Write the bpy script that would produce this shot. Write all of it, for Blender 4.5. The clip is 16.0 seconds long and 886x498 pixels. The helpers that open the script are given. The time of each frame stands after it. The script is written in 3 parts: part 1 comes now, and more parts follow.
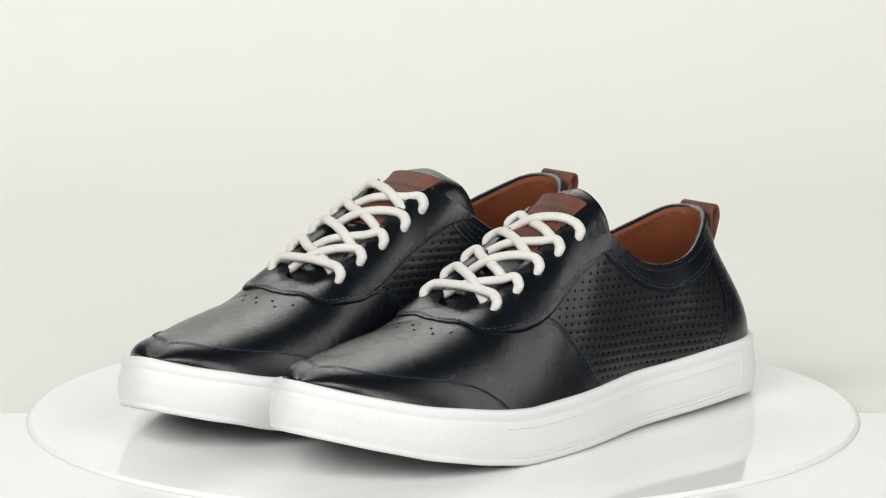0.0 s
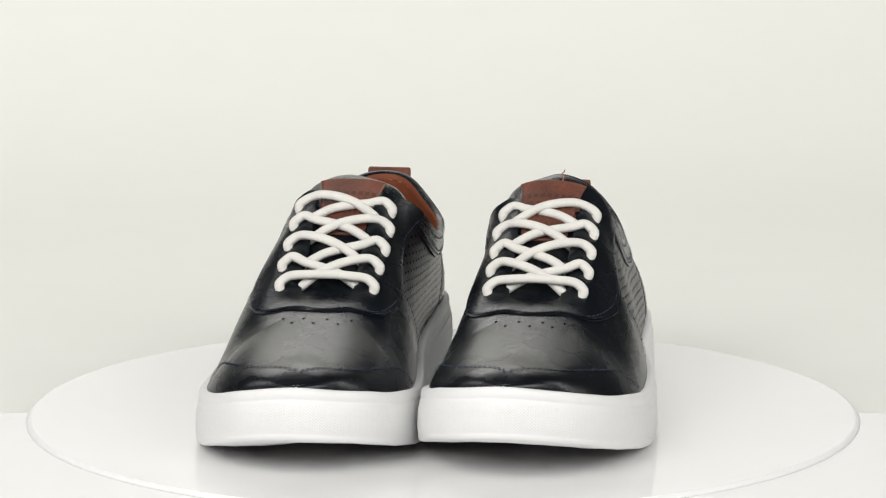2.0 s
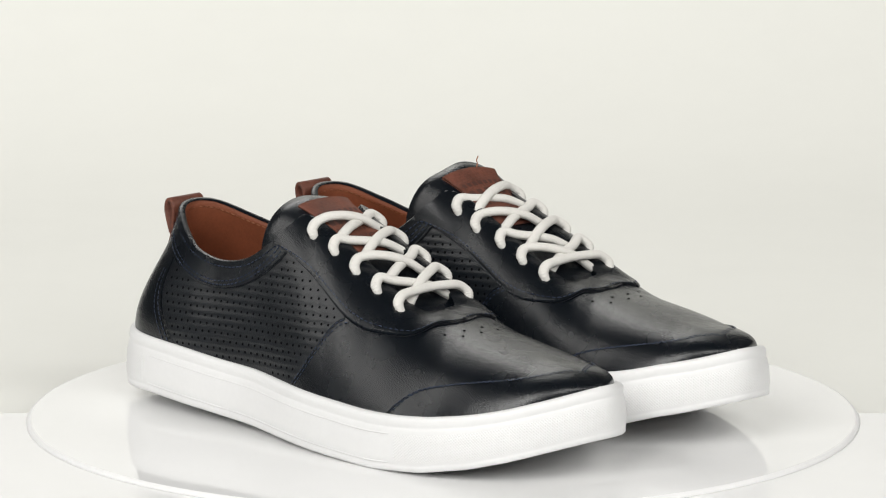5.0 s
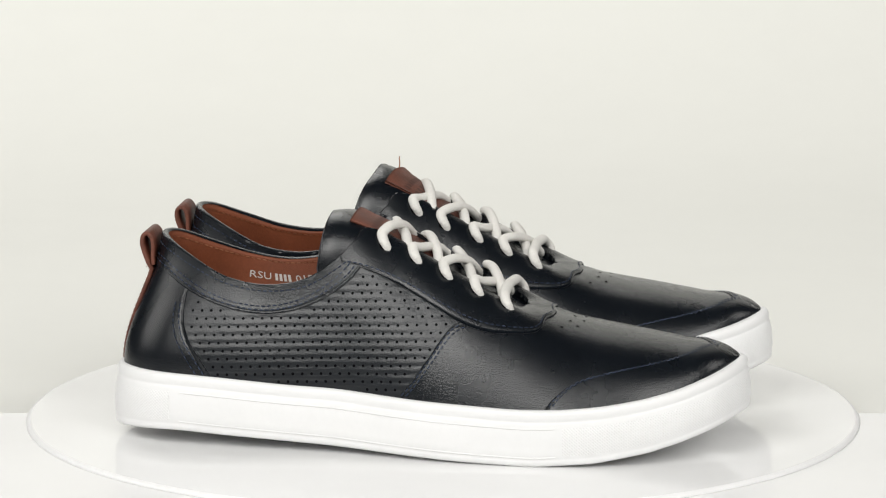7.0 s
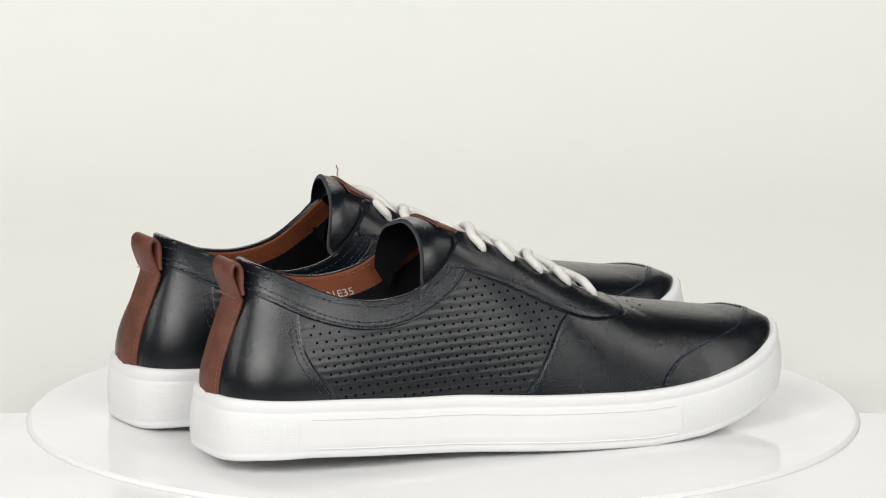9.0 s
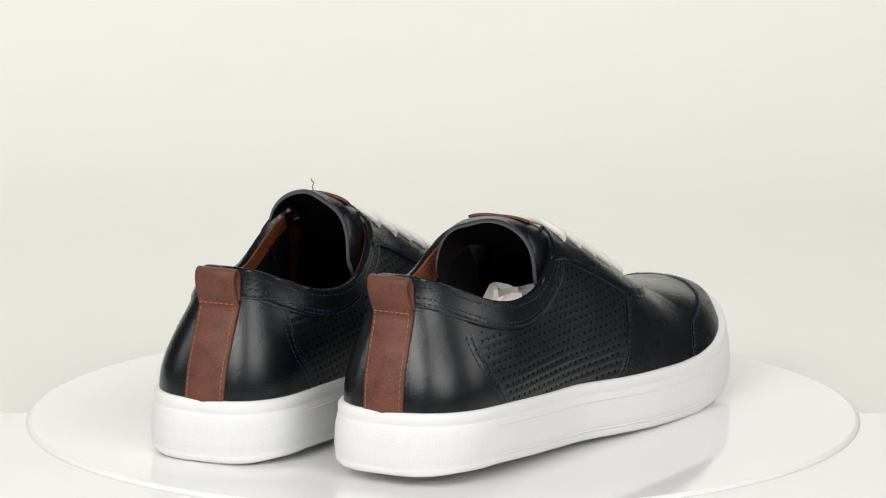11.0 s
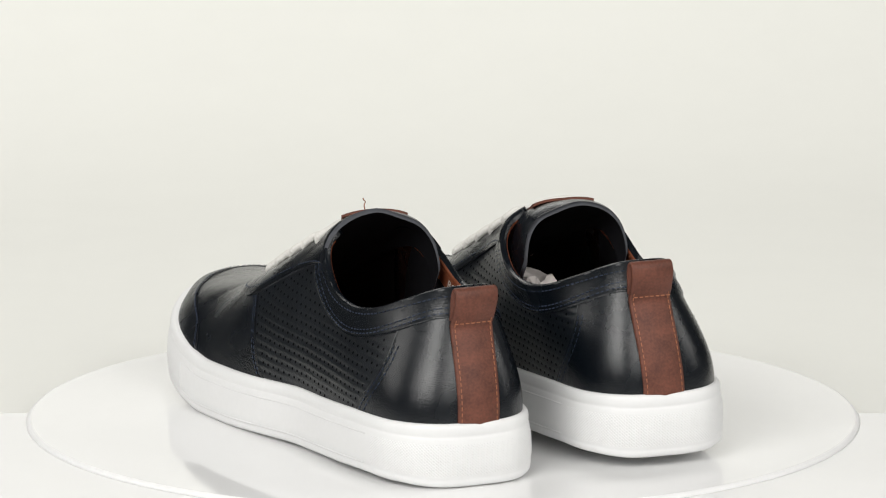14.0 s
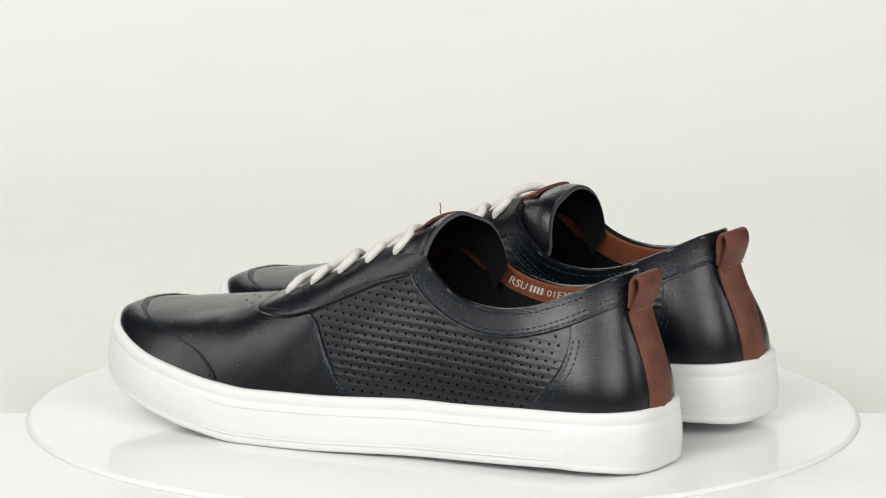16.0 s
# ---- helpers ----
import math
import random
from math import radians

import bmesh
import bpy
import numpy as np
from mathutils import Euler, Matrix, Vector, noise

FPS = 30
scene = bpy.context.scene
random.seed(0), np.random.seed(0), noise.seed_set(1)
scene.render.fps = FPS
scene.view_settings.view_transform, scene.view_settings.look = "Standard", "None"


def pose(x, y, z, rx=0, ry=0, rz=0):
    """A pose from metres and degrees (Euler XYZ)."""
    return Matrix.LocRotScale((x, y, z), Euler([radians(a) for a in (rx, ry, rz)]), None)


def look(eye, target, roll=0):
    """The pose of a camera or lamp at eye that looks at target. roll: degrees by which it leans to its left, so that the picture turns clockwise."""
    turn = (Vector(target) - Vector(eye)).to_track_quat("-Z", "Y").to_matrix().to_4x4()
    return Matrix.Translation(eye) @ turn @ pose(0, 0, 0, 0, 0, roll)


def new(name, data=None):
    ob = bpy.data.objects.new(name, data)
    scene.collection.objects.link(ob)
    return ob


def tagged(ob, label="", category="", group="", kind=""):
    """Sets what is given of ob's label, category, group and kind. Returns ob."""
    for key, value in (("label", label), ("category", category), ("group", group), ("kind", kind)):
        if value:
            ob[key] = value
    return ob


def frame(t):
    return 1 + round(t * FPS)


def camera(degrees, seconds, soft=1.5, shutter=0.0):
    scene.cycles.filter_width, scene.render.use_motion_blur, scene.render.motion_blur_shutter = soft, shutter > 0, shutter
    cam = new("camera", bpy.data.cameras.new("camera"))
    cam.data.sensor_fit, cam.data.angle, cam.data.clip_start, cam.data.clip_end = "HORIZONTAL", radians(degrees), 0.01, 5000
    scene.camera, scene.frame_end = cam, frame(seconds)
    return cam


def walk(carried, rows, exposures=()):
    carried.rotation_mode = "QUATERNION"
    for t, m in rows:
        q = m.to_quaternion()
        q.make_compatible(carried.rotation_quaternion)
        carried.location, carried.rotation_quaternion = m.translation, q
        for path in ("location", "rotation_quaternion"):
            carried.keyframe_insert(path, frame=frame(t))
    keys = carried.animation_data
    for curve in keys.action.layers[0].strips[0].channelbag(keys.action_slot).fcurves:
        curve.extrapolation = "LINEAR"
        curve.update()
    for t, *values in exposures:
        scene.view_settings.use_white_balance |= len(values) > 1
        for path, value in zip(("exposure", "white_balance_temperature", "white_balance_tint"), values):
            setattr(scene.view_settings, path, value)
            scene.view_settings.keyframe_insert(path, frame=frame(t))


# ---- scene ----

# ---------------------------------------------------------------- camera
cam = camera(7.886, 16.0, soft=1.2)
EYE = pose(0, -3.07, 0.6836, 90 - 11.089, 0, 0)
walk(cam, [(0, EYE), (16, EYE)], exposures=[(0, 0.1), (16, 0.1)])

SPIN = 17.6698          # degrees a second, anticlockwise from above
FRONT = 2.3             # second at which the toes face the camera

# ---------------------------------------------------------------- light
world = bpy.data.worlds.new("studio")
scene.world = world
world.use_nodes = True
world.node_tree.nodes["Background"].inputs["Color"].default_value = (1.0, 0.98, 0.95, 1)
world.node_tree.nodes["Background"].inputs["Strength"].default_value = 0.03


def softbox(name, eye, target, sx, sy, watts, colour):
    data = bpy.data.lights.new(name, "AREA")
    data.shape, data.size, data.size_y, data.energy, data.color = "RECTANGLE", sx, sy, watts, colour
    ob = new(name, data)
    ob.matrix_world = look(eye, target)
    return ob


softbox("backdrop_light", (-1.45, 0.0, 1.0), (0.1, 1.2, 0.05), 0.5, 1.2, 7.3, (1.0, 0.982, 0.945))
softbox("backdrop_light", (1.45, 0.0, 1.0), (-0.1, 1.2, 0.05), 0.5, 1.2, 7.3, (1.0, 0.982, 0.945))
softbox("softbox_back", (-0.3, 1.3, 1.2), (0, 0, 0.05), 1.0, 0.5, 5.4, (1.0, 0.985, 0.955))
softbox("softbox_front", (-1.25, -2.3, 1.9), (0, 0, 0.05), 1.9, 1.7, 69, (0.995, 0.985, 0.955))
softbox("softbox_front", (1.35, -2.3, 1.75), (0, 0, 0.05), 1.9, 1.7, 45, (0.995, 0.985, 0.955))

# ---------------------------------------------------------------- materials


def material(name, colour, rough=0.5, metal=0.0, vary=0.12, scale=60.0, bump=0.0, bump_scale=900.0, coat=0.0, spec=0.5, kind="noise", crease=0.0):
    """A surface with variation of colour at two scales and a fine relief."""
    m = bpy.data.materials.new(name)
    m.use_nodes = True
    nt = m.node_tree
    n, link = nt.nodes, nt.links.new
    b = n["Principled BSDF"]
    co = n.new("ShaderNodeTexCoord")
    big, fine = n.new("ShaderNodeTexNoise"), n.new("ShaderNodeTexNoise")
    big.inputs["Scale"].default_value, big.inputs["Detail"].default_value = scale, 4
    fine.inputs["Scale"].default_value, fine.inputs["Detail"].default_value = scale * 9, 3
    link(co.outputs["Object"], big.inputs["Vector"])
    link(co.outputs["Object"], fine.inputs["Vector"])
    mix = n.new("ShaderNodeMath")
    mix.operation = "MULTIPLY_ADD"
    mix.inputs[1].default_value = 0.6
    link(big.outputs["Fac"], mix.inputs[0])
    half = n.new("ShaderNodeMath")
    half.operation = "MULTIPLY"
    half.inputs[1].default_value = 0.4
    link(fine.outputs["Fac"], half.inputs[0])
    link(half.outputs[0], mix.inputs[2])
    ramp = n.new("ShaderNodeValToRGB")
    ramp.color_ramp.elements[0].position, ramp.color_ramp.elements[1].position = 0.3, 0.7
    ramp.color_ramp.elements[0].color = (*[c * (1 - vary) for c in colour], 1)
    ramp.color_ramp.elements[1].color = (*[min(1, c * (1 + vary)) for c in colour], 1)
    link(mix.outputs[0], ramp.inputs["Fac"])
    link(ramp.outputs["Color"], b.inputs["Base Color"])
    rr = n.new("ShaderNodeMapRange")
    rr.inputs["To Min"].default_value, rr.inputs["To Max"].default_value = max(0.02, rough * 0.85), min(1, rough * 1.15)
    link(big.outputs["Fac"], rr.inputs["Value"])
    link(rr.outputs["Result"], b.inputs["Roughness"])
    b.inputs["Metallic"].default_value = metal
    b.inputs["Specular IOR Level"].default_value = spec
    b.inputs["Coat Weight"].default_value = coat
    b.inputs["Coat Roughness"].default_value = 0.12
    if bump:
        bp = n.new("ShaderNodeBump")
        bp.inputs["Strength"].default_value, bp.inputs["Distance"].default_value = bump, 0.0004
        if kind == "grain":
            g = n.new("ShaderNodeTexVoronoi")
            g.feature = "DISTANCE_TO_EDGE"
            g.inputs["Scale"].default_value = bump_scale
            link(co.outputs["Object"], g.inputs["Vector"])
            clampn = n.new("ShaderNodeMath")
            clampn.operation = "MINIMUM"
            clampn.inputs[1].default_value = 0.25
            link(g.outputs["Distance"], clampn.inputs[0])
            wob = n.new("ShaderNodeMath")
            wob.operation = "MULTIPLY_ADD"
            wob.inputs[1].default_value = 2.4
            link(clampn.outputs[0], wob.inputs[0])
            soften = n.new("ShaderNodeMath")
            soften.operation = "MULTIPLY"
            soften.inputs[1].default_value = 0.35
            link(fine.outputs["Fac"], soften.inputs[0])
            link(soften.outputs[0], wob.inputs[2])
            link(wob.outputs[0], bp.inputs["Height"])
        elif kind == "knurl":
            w1, w2 = n.new("ShaderNodeTexWave"), n.new("ShaderNodeTexWave")
            for w, turn in ((w1, 0.85), (w2, -0.85)):
                mp, at = n.new("ShaderNodeMapping"), n.new("ShaderNodeAttribute")
                at.attribute_name = "along"
                mp.inputs["Rotation"].default_value = (0, 0, turn)
                link(at.outputs["Vector"], mp.inputs["Vector"])
                w.bands_direction = "X"
                w.inputs["Scale"].default_value = bump_scale
                link(mp.outputs["Vector"], w.inputs["Vector"])
            mn = n.new("ShaderNodeMath")
            mn.operation = "MULTIPLY"
            link(w1.outputs["Fac"], mn.inputs[0])
            link(w2.outputs["Fac"], mn.inputs[1])
            link(mn.outputs[0], bp.inputs["Height"])
        else:
            g = n.new("ShaderNodeTexNoise")
            g.inputs["Scale"].default_value, g.inputs["Detail"].default_value = bump_scale, 5
            link(co.outputs["Object"], g.inputs["Vector"])
            link(g.outputs["Fac"], bp.inputs["Height"])
        link(bp.outputs["Normal"], b.inputs["Normal"])
        if crease:
            # soft folds of the hide under its grain
            mp, fold = n.new("ShaderNodeMapping"), n.new("ShaderNodeTexNoise")
            mp.inputs["Scale"].default_value = (1.0, 0.45, 1.6)
            fold.inputs["Scale"].default_value, fold.inputs["Detail"].default_value = 230.0, 4
            fold.inputs["Distortion"].default_value = 0.6
            link(co.outputs["Object"], mp.inputs["Vector"])
            link(mp.outputs["Vector"], fold.inputs["Vector"])
            b2 = n.new("ShaderNodeBump")
            b2.inputs["Strength"].default_value, b2.inputs["Distance"].default_value = crease, 0.0011
            link(fold.outputs["Fac"], b2.inputs["Height"])
            link(b2.outputs["Normal"], bp.inputs["Normal"])
    return m


LEATHER = material("navy_leather", (0.0026, 0.0042, 0.0066), 0.27, vary=0.25, scale=45, bump=0.17, bump_scale=800, kind="grain", spec=0.5, crease=0.06)
QUARTER = material("perforated_leather", (0.0042, 0.0060, 0.0085), 0.31, vary=0.25, scale=45, bump=0.2, bump_scale=700, kind="grain", spec=0.5, crease=0.13)
EDGE = material("raw_leather_edge", (0.055, 0.058, 0.068), 0.7, vary=0.3, scale=300)
SUEDE = material("black_suede", (0.008, 0.008, 0.010), 0.95, vary=0.3, scale=300, bump=0.5, bump_scale=2500, spec=0.1)
# near-black colour for the shade inside punched holes and eyelets
HOLE_SHADE = material("hole_shade", (0.003, 0.003, 0.004), 0.95, spec=0.05)
TAN = material("tan_lining", (0.20, 0.058, 0.026), 0.55, vary=0.18, scale=80, bump=0.3, bump_scale=1100, kind="grain", spec=0.3)
BROWN = material("brown_leather", (0.125, 0.042, 0.026), 0.55, vary=0.45, scale=90, bump=0.5, bump_scale=1200, spec=0.35)
RUBBER = material("white_rubber", (0.77, 0.77, 0.77), 0.5, vary=0.02, scale=40, bump=0.05, bump_scale=700)
KNURL = material("knurled_rubber", (0.77, 0.77, 0.77), 0.55, vary=0.02, scale=40, bump=0.45, bump_scale=290, kind="knurl")
LACE = material("white_cotton", (0.70, 0.685, 0.65), 0.9, vary=0.07, scale=160, bump=0.9, bump_scale=1100, spec=0.1)
THREAD = material("navy_thread", (0.028, 0.040, 0.072), 0.8, vary=0.2, scale=400)
TANTHREAD = material("tan_thread", (0.30, 0.11, 0.05), 0.7, vary=0.2, scale=400)
EMBOSS = material("embossed_mark", (0.06, 0.02, 0.013), 0.6, vary=0.2, scale=200)
PRINT = material("white_print", (0.6, 0.56, 0.52), 0.6, vary=0.15, scale=900)
ACRYLIC = material("white_acrylic", (0.85, 0.85, 0.85), 0.06, vary=0.008, scale=6, spec=0.5)
RIM = material("sanded_acrylic_edge", (0.82, 0.82, 0.82), 0.6, vary=0.02, scale=30, spec=0.3)
BOARD = material("white_board", (0.83, 0.83, 0.83), 0.2, vary=0.01, scale=5)
PAPER = material("backdrop_paper", (0.782, 0.783, 0.745), 0.9, vary=0.012, scale=3, bump=0.05, bump_scale=200, spec=0.1)
ROOM = material("grey_studio_paint", (0.10, 0.10, 0.10), 0.85, vary=0.08, scale=4)
TISSUE = material("tissue_paper", (0.74, 0.69, 0.66), 0.7, vary=0.06, scale=60, bump=0.4, bump_scale=300)

# ---------------------------------------------------------------- mesh helpers


def link_mesh(name, verts, faces, mat, parent=None, label="", smooth=True):
    me = bpy.data.meshes.new(name)
    me.from_pydata([tuple(map(float, p)) for p in verts], [], faces)
    me.materials.append(mat)
    if smooth:
        me.polygons.foreach_set("use_smooth", [True] * len(me.polygons))
    ob = new(name, me)
    if parent is not None:
        ob.parent = parent
    if label:
        ob["label"] = label
    return ob


def part(name, bm, mat, parent, label="", smooth=True):
    """One bmesh as one mesh object under a thing or a part."""
    me = bpy.data.meshes.new(name)
    bm.to_mesh(me)
    bm.free()
    me.materials.append(mat)
    if smooth:
        me.polygons.foreach_set("use_smooth", [True] * len(me.polygons))
    ob = new(name, me)
    ob.parent = parent
    if label:
        ob["label"] = label
    return ob


def spline(points, t):
    """Catmull-Rom through points at whole numbers; t an array."""
    p = np.asarray(points, float)
    t = np.clip(np.asarray(t, float), 0, len(p) - 1)
    i = np.minimum(t.astype(int), len(p) - 2)
    f = (t - i)[..., None] if p.ndim > 1 else t - i
    p0, p1, p2, p3 = p[np.maximum(i - 1, 0)], p[i], p[i + 1], p[np.minimum(i + 2, len(p) - 1)]
    return 0.5 * (2 * p1 + (p2 - p0) * f + (2 * p0 - 5 * p1 + 4 * p2 - p3) * f**2 + (3 * p1 - p0 - 3 * p2 + p3) * f**3)


# ---------------------------------------------------------------- the shape of a shoe
# Millimetres: x outwards (lateral side positive), y from the heel to the toe, z up from the table.
# Seventeen stations from the heel's back to the toe's tip: the line where the upper meets the sole ...
FOOT_Y = [3, 6, 23, 55, 85, 113, 141, 160, 180, 200, 218, 233, 247, 262, 277, 289.5, 297.5]
FOOT_Z = [34.2, 34.7, 34.3, 33.2, 31.4, 30.4, 28.6, 27.6, 26.8, 26, 26.3, 27.3, 28.8, 30.9, 34.2, 37.6, 40.5]
FOOT_OUT = [-1.5, 20, 33.7, 38.6, 39.8, 41, 46, 49, 50.5, 51, 50.3, 48.3, 45, 39.2, 30, 17, -5]
FOOT_IN = [-1.5, -21.2, -32.6, -34.6, -34.2, -35, -37.5, -40.5, -43.2, -45.4, -46.6, -46.4, -44.6, -40.4, -33.4, -22.5, -5]
# ... and the top edge: collar, throat, then the ridge of the vamp.
TOP_Y = [20, 25, 40, 57, 76, 95, 110, 118, 125, 160, 192, 199, 216, 239, 263, 285, 297.5]
TOP_Z = [95.5, 93.8, 86.5, 79.5, 77, 80.5, 90.5, 98.5, 102.5, 84.5, 66.8, 64.3, 60.4, 56.2, 52.0, 47.8, 40.6]
TOP_OUT = [-4, 8.5, 19, 26, 28.5, 29, 27, 23, 14, 11.5, 10.5, -2, -2.3, -3, -4, -4.6, -5]
TOP_IN = [-4, -16, -25, -32, -34.5, -34.5, -31.5, -27, -17, -15, -14.5, -2, -2.3, -3, -4, -4.6, -5]
# Roundness of each rib: rise at the foot, bulge at the foot, run at the top, drop at the top.
RISE = [0.35, 0.35, 0.35, 0.35, 0.35, 0.36, 0.38, 0.41, 0.44, 0.47, 0.5, 0.53, 0.56, 0.59, 0.6, 0.6, 0.55]
BULGE = [1, 1.5, 2, 2, 1.5, 1.5, 2, 2, 2, 2, 2, 2, 2, 2, 2, 2, 1.5]
RUN = [0.1, 0.15, 0.25, 0.3, 0.3, 0.3, 0.32, 0.36, 0.4, 0.45, 0.52, 0.58, 0.6, 0.6, 0.6, 0.6, 0.6]
DROP = [0.35, 0.35, 0.33, 0.3, 0.3, 0.3, 0.28, 0.25, 0.2, 0.14, 0.06, 0, 0, 0, 0, 0, 0]
TIP = 16.0


FLARE = [0.0]           # how far the inner collar of the shoe in hand stands out


def looped(side, out, inn, y, z, u):
    """A spline along one side that runs on smoothly round heel and toe."""
    a, b = np.stack([out, y, z], 1), np.stack([inn, y, z], 1)
    own, other = (a, b) if side > 0 else (b, a)
    p = np.concatenate([other[1:2], own, other[-2:-1]])
    return spline(p, np.asarray(u, float) + 1)


SPRING_Y = [200, 240, 275, 297.5]
SPRING = {1: [0, 0, 1, 3], -1: [0, 3, 4, 3]}        # how far each side of the toe curls up


def spring(side, y):
    return np.interp(y, SPRING_Y, SPRING[side])


def foot(side, u):
    p = looped(side, FOOT_OUT, FOOT_IN, FOOT_Y, FOOT_Z, u)
    p[..., 2] += spring(side, p[..., 1])
    return p


def crown(side, u):
    flare = FLARE[0] * np.interp(np.arange(17), [1, 3, 6, 8], [0, 1, 1, 0])
    p = looped(side, TOP_OUT, np.array(TOP_IN) - flare, TOP_Y, TOP_Z, u)
    p[..., 2] += np.interp(p[..., 1], [262, 285, 297.5], [0, 1.2, 3])
    return p


def outward(side, u):
    e = 0.02
    d = foot(side, u + e) - foot(side, u - e)
    n = np.stack([d[..., 1], -d[..., 0], 0 * d[..., 0]], -1) * side
    return n / np.maximum(np.linalg.norm(n, axis=-1, keepdims=True), 1e-9)


def skin(side, u, v):
    """A point of the upper on one side: u heel to toe, v sole to top edge."""
    u, v = np.broadcast_arrays(np.asarray(u, float), np.asarray(v, float))
    b, t, n = foot(side, u), crown(side, u), outward(side, u)
    h = (t - b)[..., 2:3]
    rise, bulge, run, drop = (spline(k, u)[..., None] for k in (RISE, BULGE, RUN, DROP))
    up = np.array([0.0, 0.0, 1.0])
    flat = (b - t) * np.array([1.0, 1.0, 0.0])
    slim = np.interp(u, [5, 7.5, 11, 13.5, 15.2], [0, 7, 9, 5, 0] if side > 0 else [0, 3.5, 5.5, 4, 0])[..., None]
    p1 = b + n * (bulge - slim) + up * h * rise - flat * 0.06
    tilt = np.interp(u, [10.3, 11.3, 13, 15, 16], [0.0, -0.22, -0.2, -0.24, -0.3])[..., None]
    p2 = t + flat * run - up * h * drop + up * tilt * flat[..., 1:2] * run - n * slim * 0.55 * np.clip((12.5 - u) / 2, 0, 1)[..., None]
    v = v[..., None]
    w = 1 - v
    return b * w**3 + 3 * p1 * v * w**2 + 3 * p2 * v**2 * w + t * v**3


def skin_off(side, u, v, off):
    """The same, off millimetres out from the surface."""
    u = np.clip(np.asarray(u, float), 0.0, TIP - 0.03)
    e = 0.01
    u, v = np.broadcast_arrays(u, np.asarray(v, float))
    um = np.clip(u, e, TIP - 0.03 - e)
    vm = np.clip(v, e, 1 - e)
    du = skin(side, um + e, vm) - skin(side, um - e, vm)
    dv = skin(side, um, vm + e) - skin(side, um, vm - e)
    n = np.cross(du, dv) * side
    n /= np.maximum(np.linalg.norm(n, axis=-1, keepdims=True), 1e-9)
    return skin(side, u, v) + n * np.asarray(off)[..., None] if np.ndim(off) else skin(side, u, v) + n * off


GU, GV = np.meshgrid(np.linspace(0, TIP - 0.05, 321), np.linspace(0, 1, 101), indexing="ij")
SIDE_GRID = {}


def find(side, y, z):
    """u, v of the skin's point at that length and height."""
    g = SIDE_GRID[side]
    d = (g[..., 1] - y) ** 2 + (g[..., 2] - z) ** 2
    i = np.unravel_index(np.argmin(d), d.shape)
    u, v, e = GU[i], GV[i], 0.01
    for _ in range(2):
        p, pu, pv = skin(side, np.array([u, u + e, u]), np.array([v, v, v + e]))[:, 1:]
        a, b = (pu - p) / e, (pv - p) / e
        det = a[0] * b[1] - a[1] * b[0]
        if abs(det) < 1e-6:
            break
        r = np.array([y, z]) - p
        u = float(np.clip(u + np.clip((r[0] * b[1] - r[1] * b[0]) / det, -0.1, 0.1), 0, TIP - 0.05))
        v = float(np.clip(v + np.clip((a[0] * r[1] - a[1] * r[0]) / det, -0.03, 0.03), 0, 1))
    return u, v


def find3(side, x, y, z):
    g = SIDE_GRID[side]
    d = (g[..., 0] - x) ** 2 + (g[..., 1] - y) ** 2 + (g[..., 2] - z) ** 2
    i = np.unravel_index(np.argmin(d), d.shape)
    return GU[i], GV[i]


# Seams as length and height.
COLLAR_SEAM = [(6, 82), (24, 80), (39, 72), (57, 66), (71, 64), (85, 65), (101, 71), (114, 79), (122, 88)]
EYESTAY_SEAM = [(108, 92), (128, 86), (150, 75), (167, 66), (178, 61)]
COUNTER_SEAM = [(52, 34), (45, 43), (39, 51), (36, 61), (37, 72)]
VAMP_SEAM = [(141, 29), (156, 47), (171, 64)]
CAP_SEAM = [(214, 27), (219, 34), (230, 40), (260, 44), (277, 47.5), (284, 49)]


def seam(side, pts):
    return np.array([find(side, y, z) for y, z in pts])


def tables(side):
    """The seams of one side as functions of u or of v."""
    col, eye, cnt, vmp, cap = (seam(side, p) for p in (COLLAR_SEAM, EYESTAY_SEAM, COUNTER_SEAM, VAMP_SEAM, CAP_SEAM))
    o = np.argsort(col[:, 0])
    col = col[o]
    col[0, 0] = 0
    (u4, v4), turn = eye[-1], np.radians([24, 46, 64, 79])
    reach = lambda y, v: float(np.interp(y, *(lambda q: (q[:, 1], np.linspace(7, 14, 60)))(skin(side, np.linspace(7, 14, 60), np.full(60, v)))))
    rise = v4 + (1 - v4) * (1 - np.cos(turn))
    front = np.array([(reach(178 + 33 * math.sin(k) ** 0.85, v), v) for k, v in zip(turn, rise)])
    eye = np.concatenate([eye, front, [(reach(210.5, 1.0), 1.0)]])
    cap[0, 1], cap[-1] = 0, (15.08, 1)
    cap[-2] = (min(cap[-2, 0], 14.95), min(cap[-2, 1], 0.8))
    cap[:, 1] = np.maximum.accumulate(cap[:, 1])
    vmp[0, 1] = 0
    cnt[0, 1] = 0

    def soft(x, xs, ys):
        w = 0.5 * (np.max(xs) - np.min(xs)) / len(xs)
        x = np.asarray(x, float)
        near = np.clip(np.minimum(x - np.min(xs), np.max(xs) - x) / w, 0, 1)
        return np.mean([np.interp(x + d * near, xs, ys) for d in np.linspace(-w, w, 7)], axis=0)
    return {
        "collar": lambda u: soft(u, col[:, 0], col[:, 1]),
        "eyestay": lambda u: np.interp(u, eye[:6, 0], eye[:6, 1]),
        "eyestay_line": eye,
        "eyestay_u0": eye[0, 0],
        "counter": lambda v: soft(v, cnt[:, 1], cnt[:, 0]),
        "vamp": lambda v: soft(v, vmp[:, 1], vmp[:, 0]),
        "vamp_v1": vmp[-1, 1],
        "cap": lambda v: soft(v, cap[:, 1], cap[:, 0]),
    }


SEAMS = {}


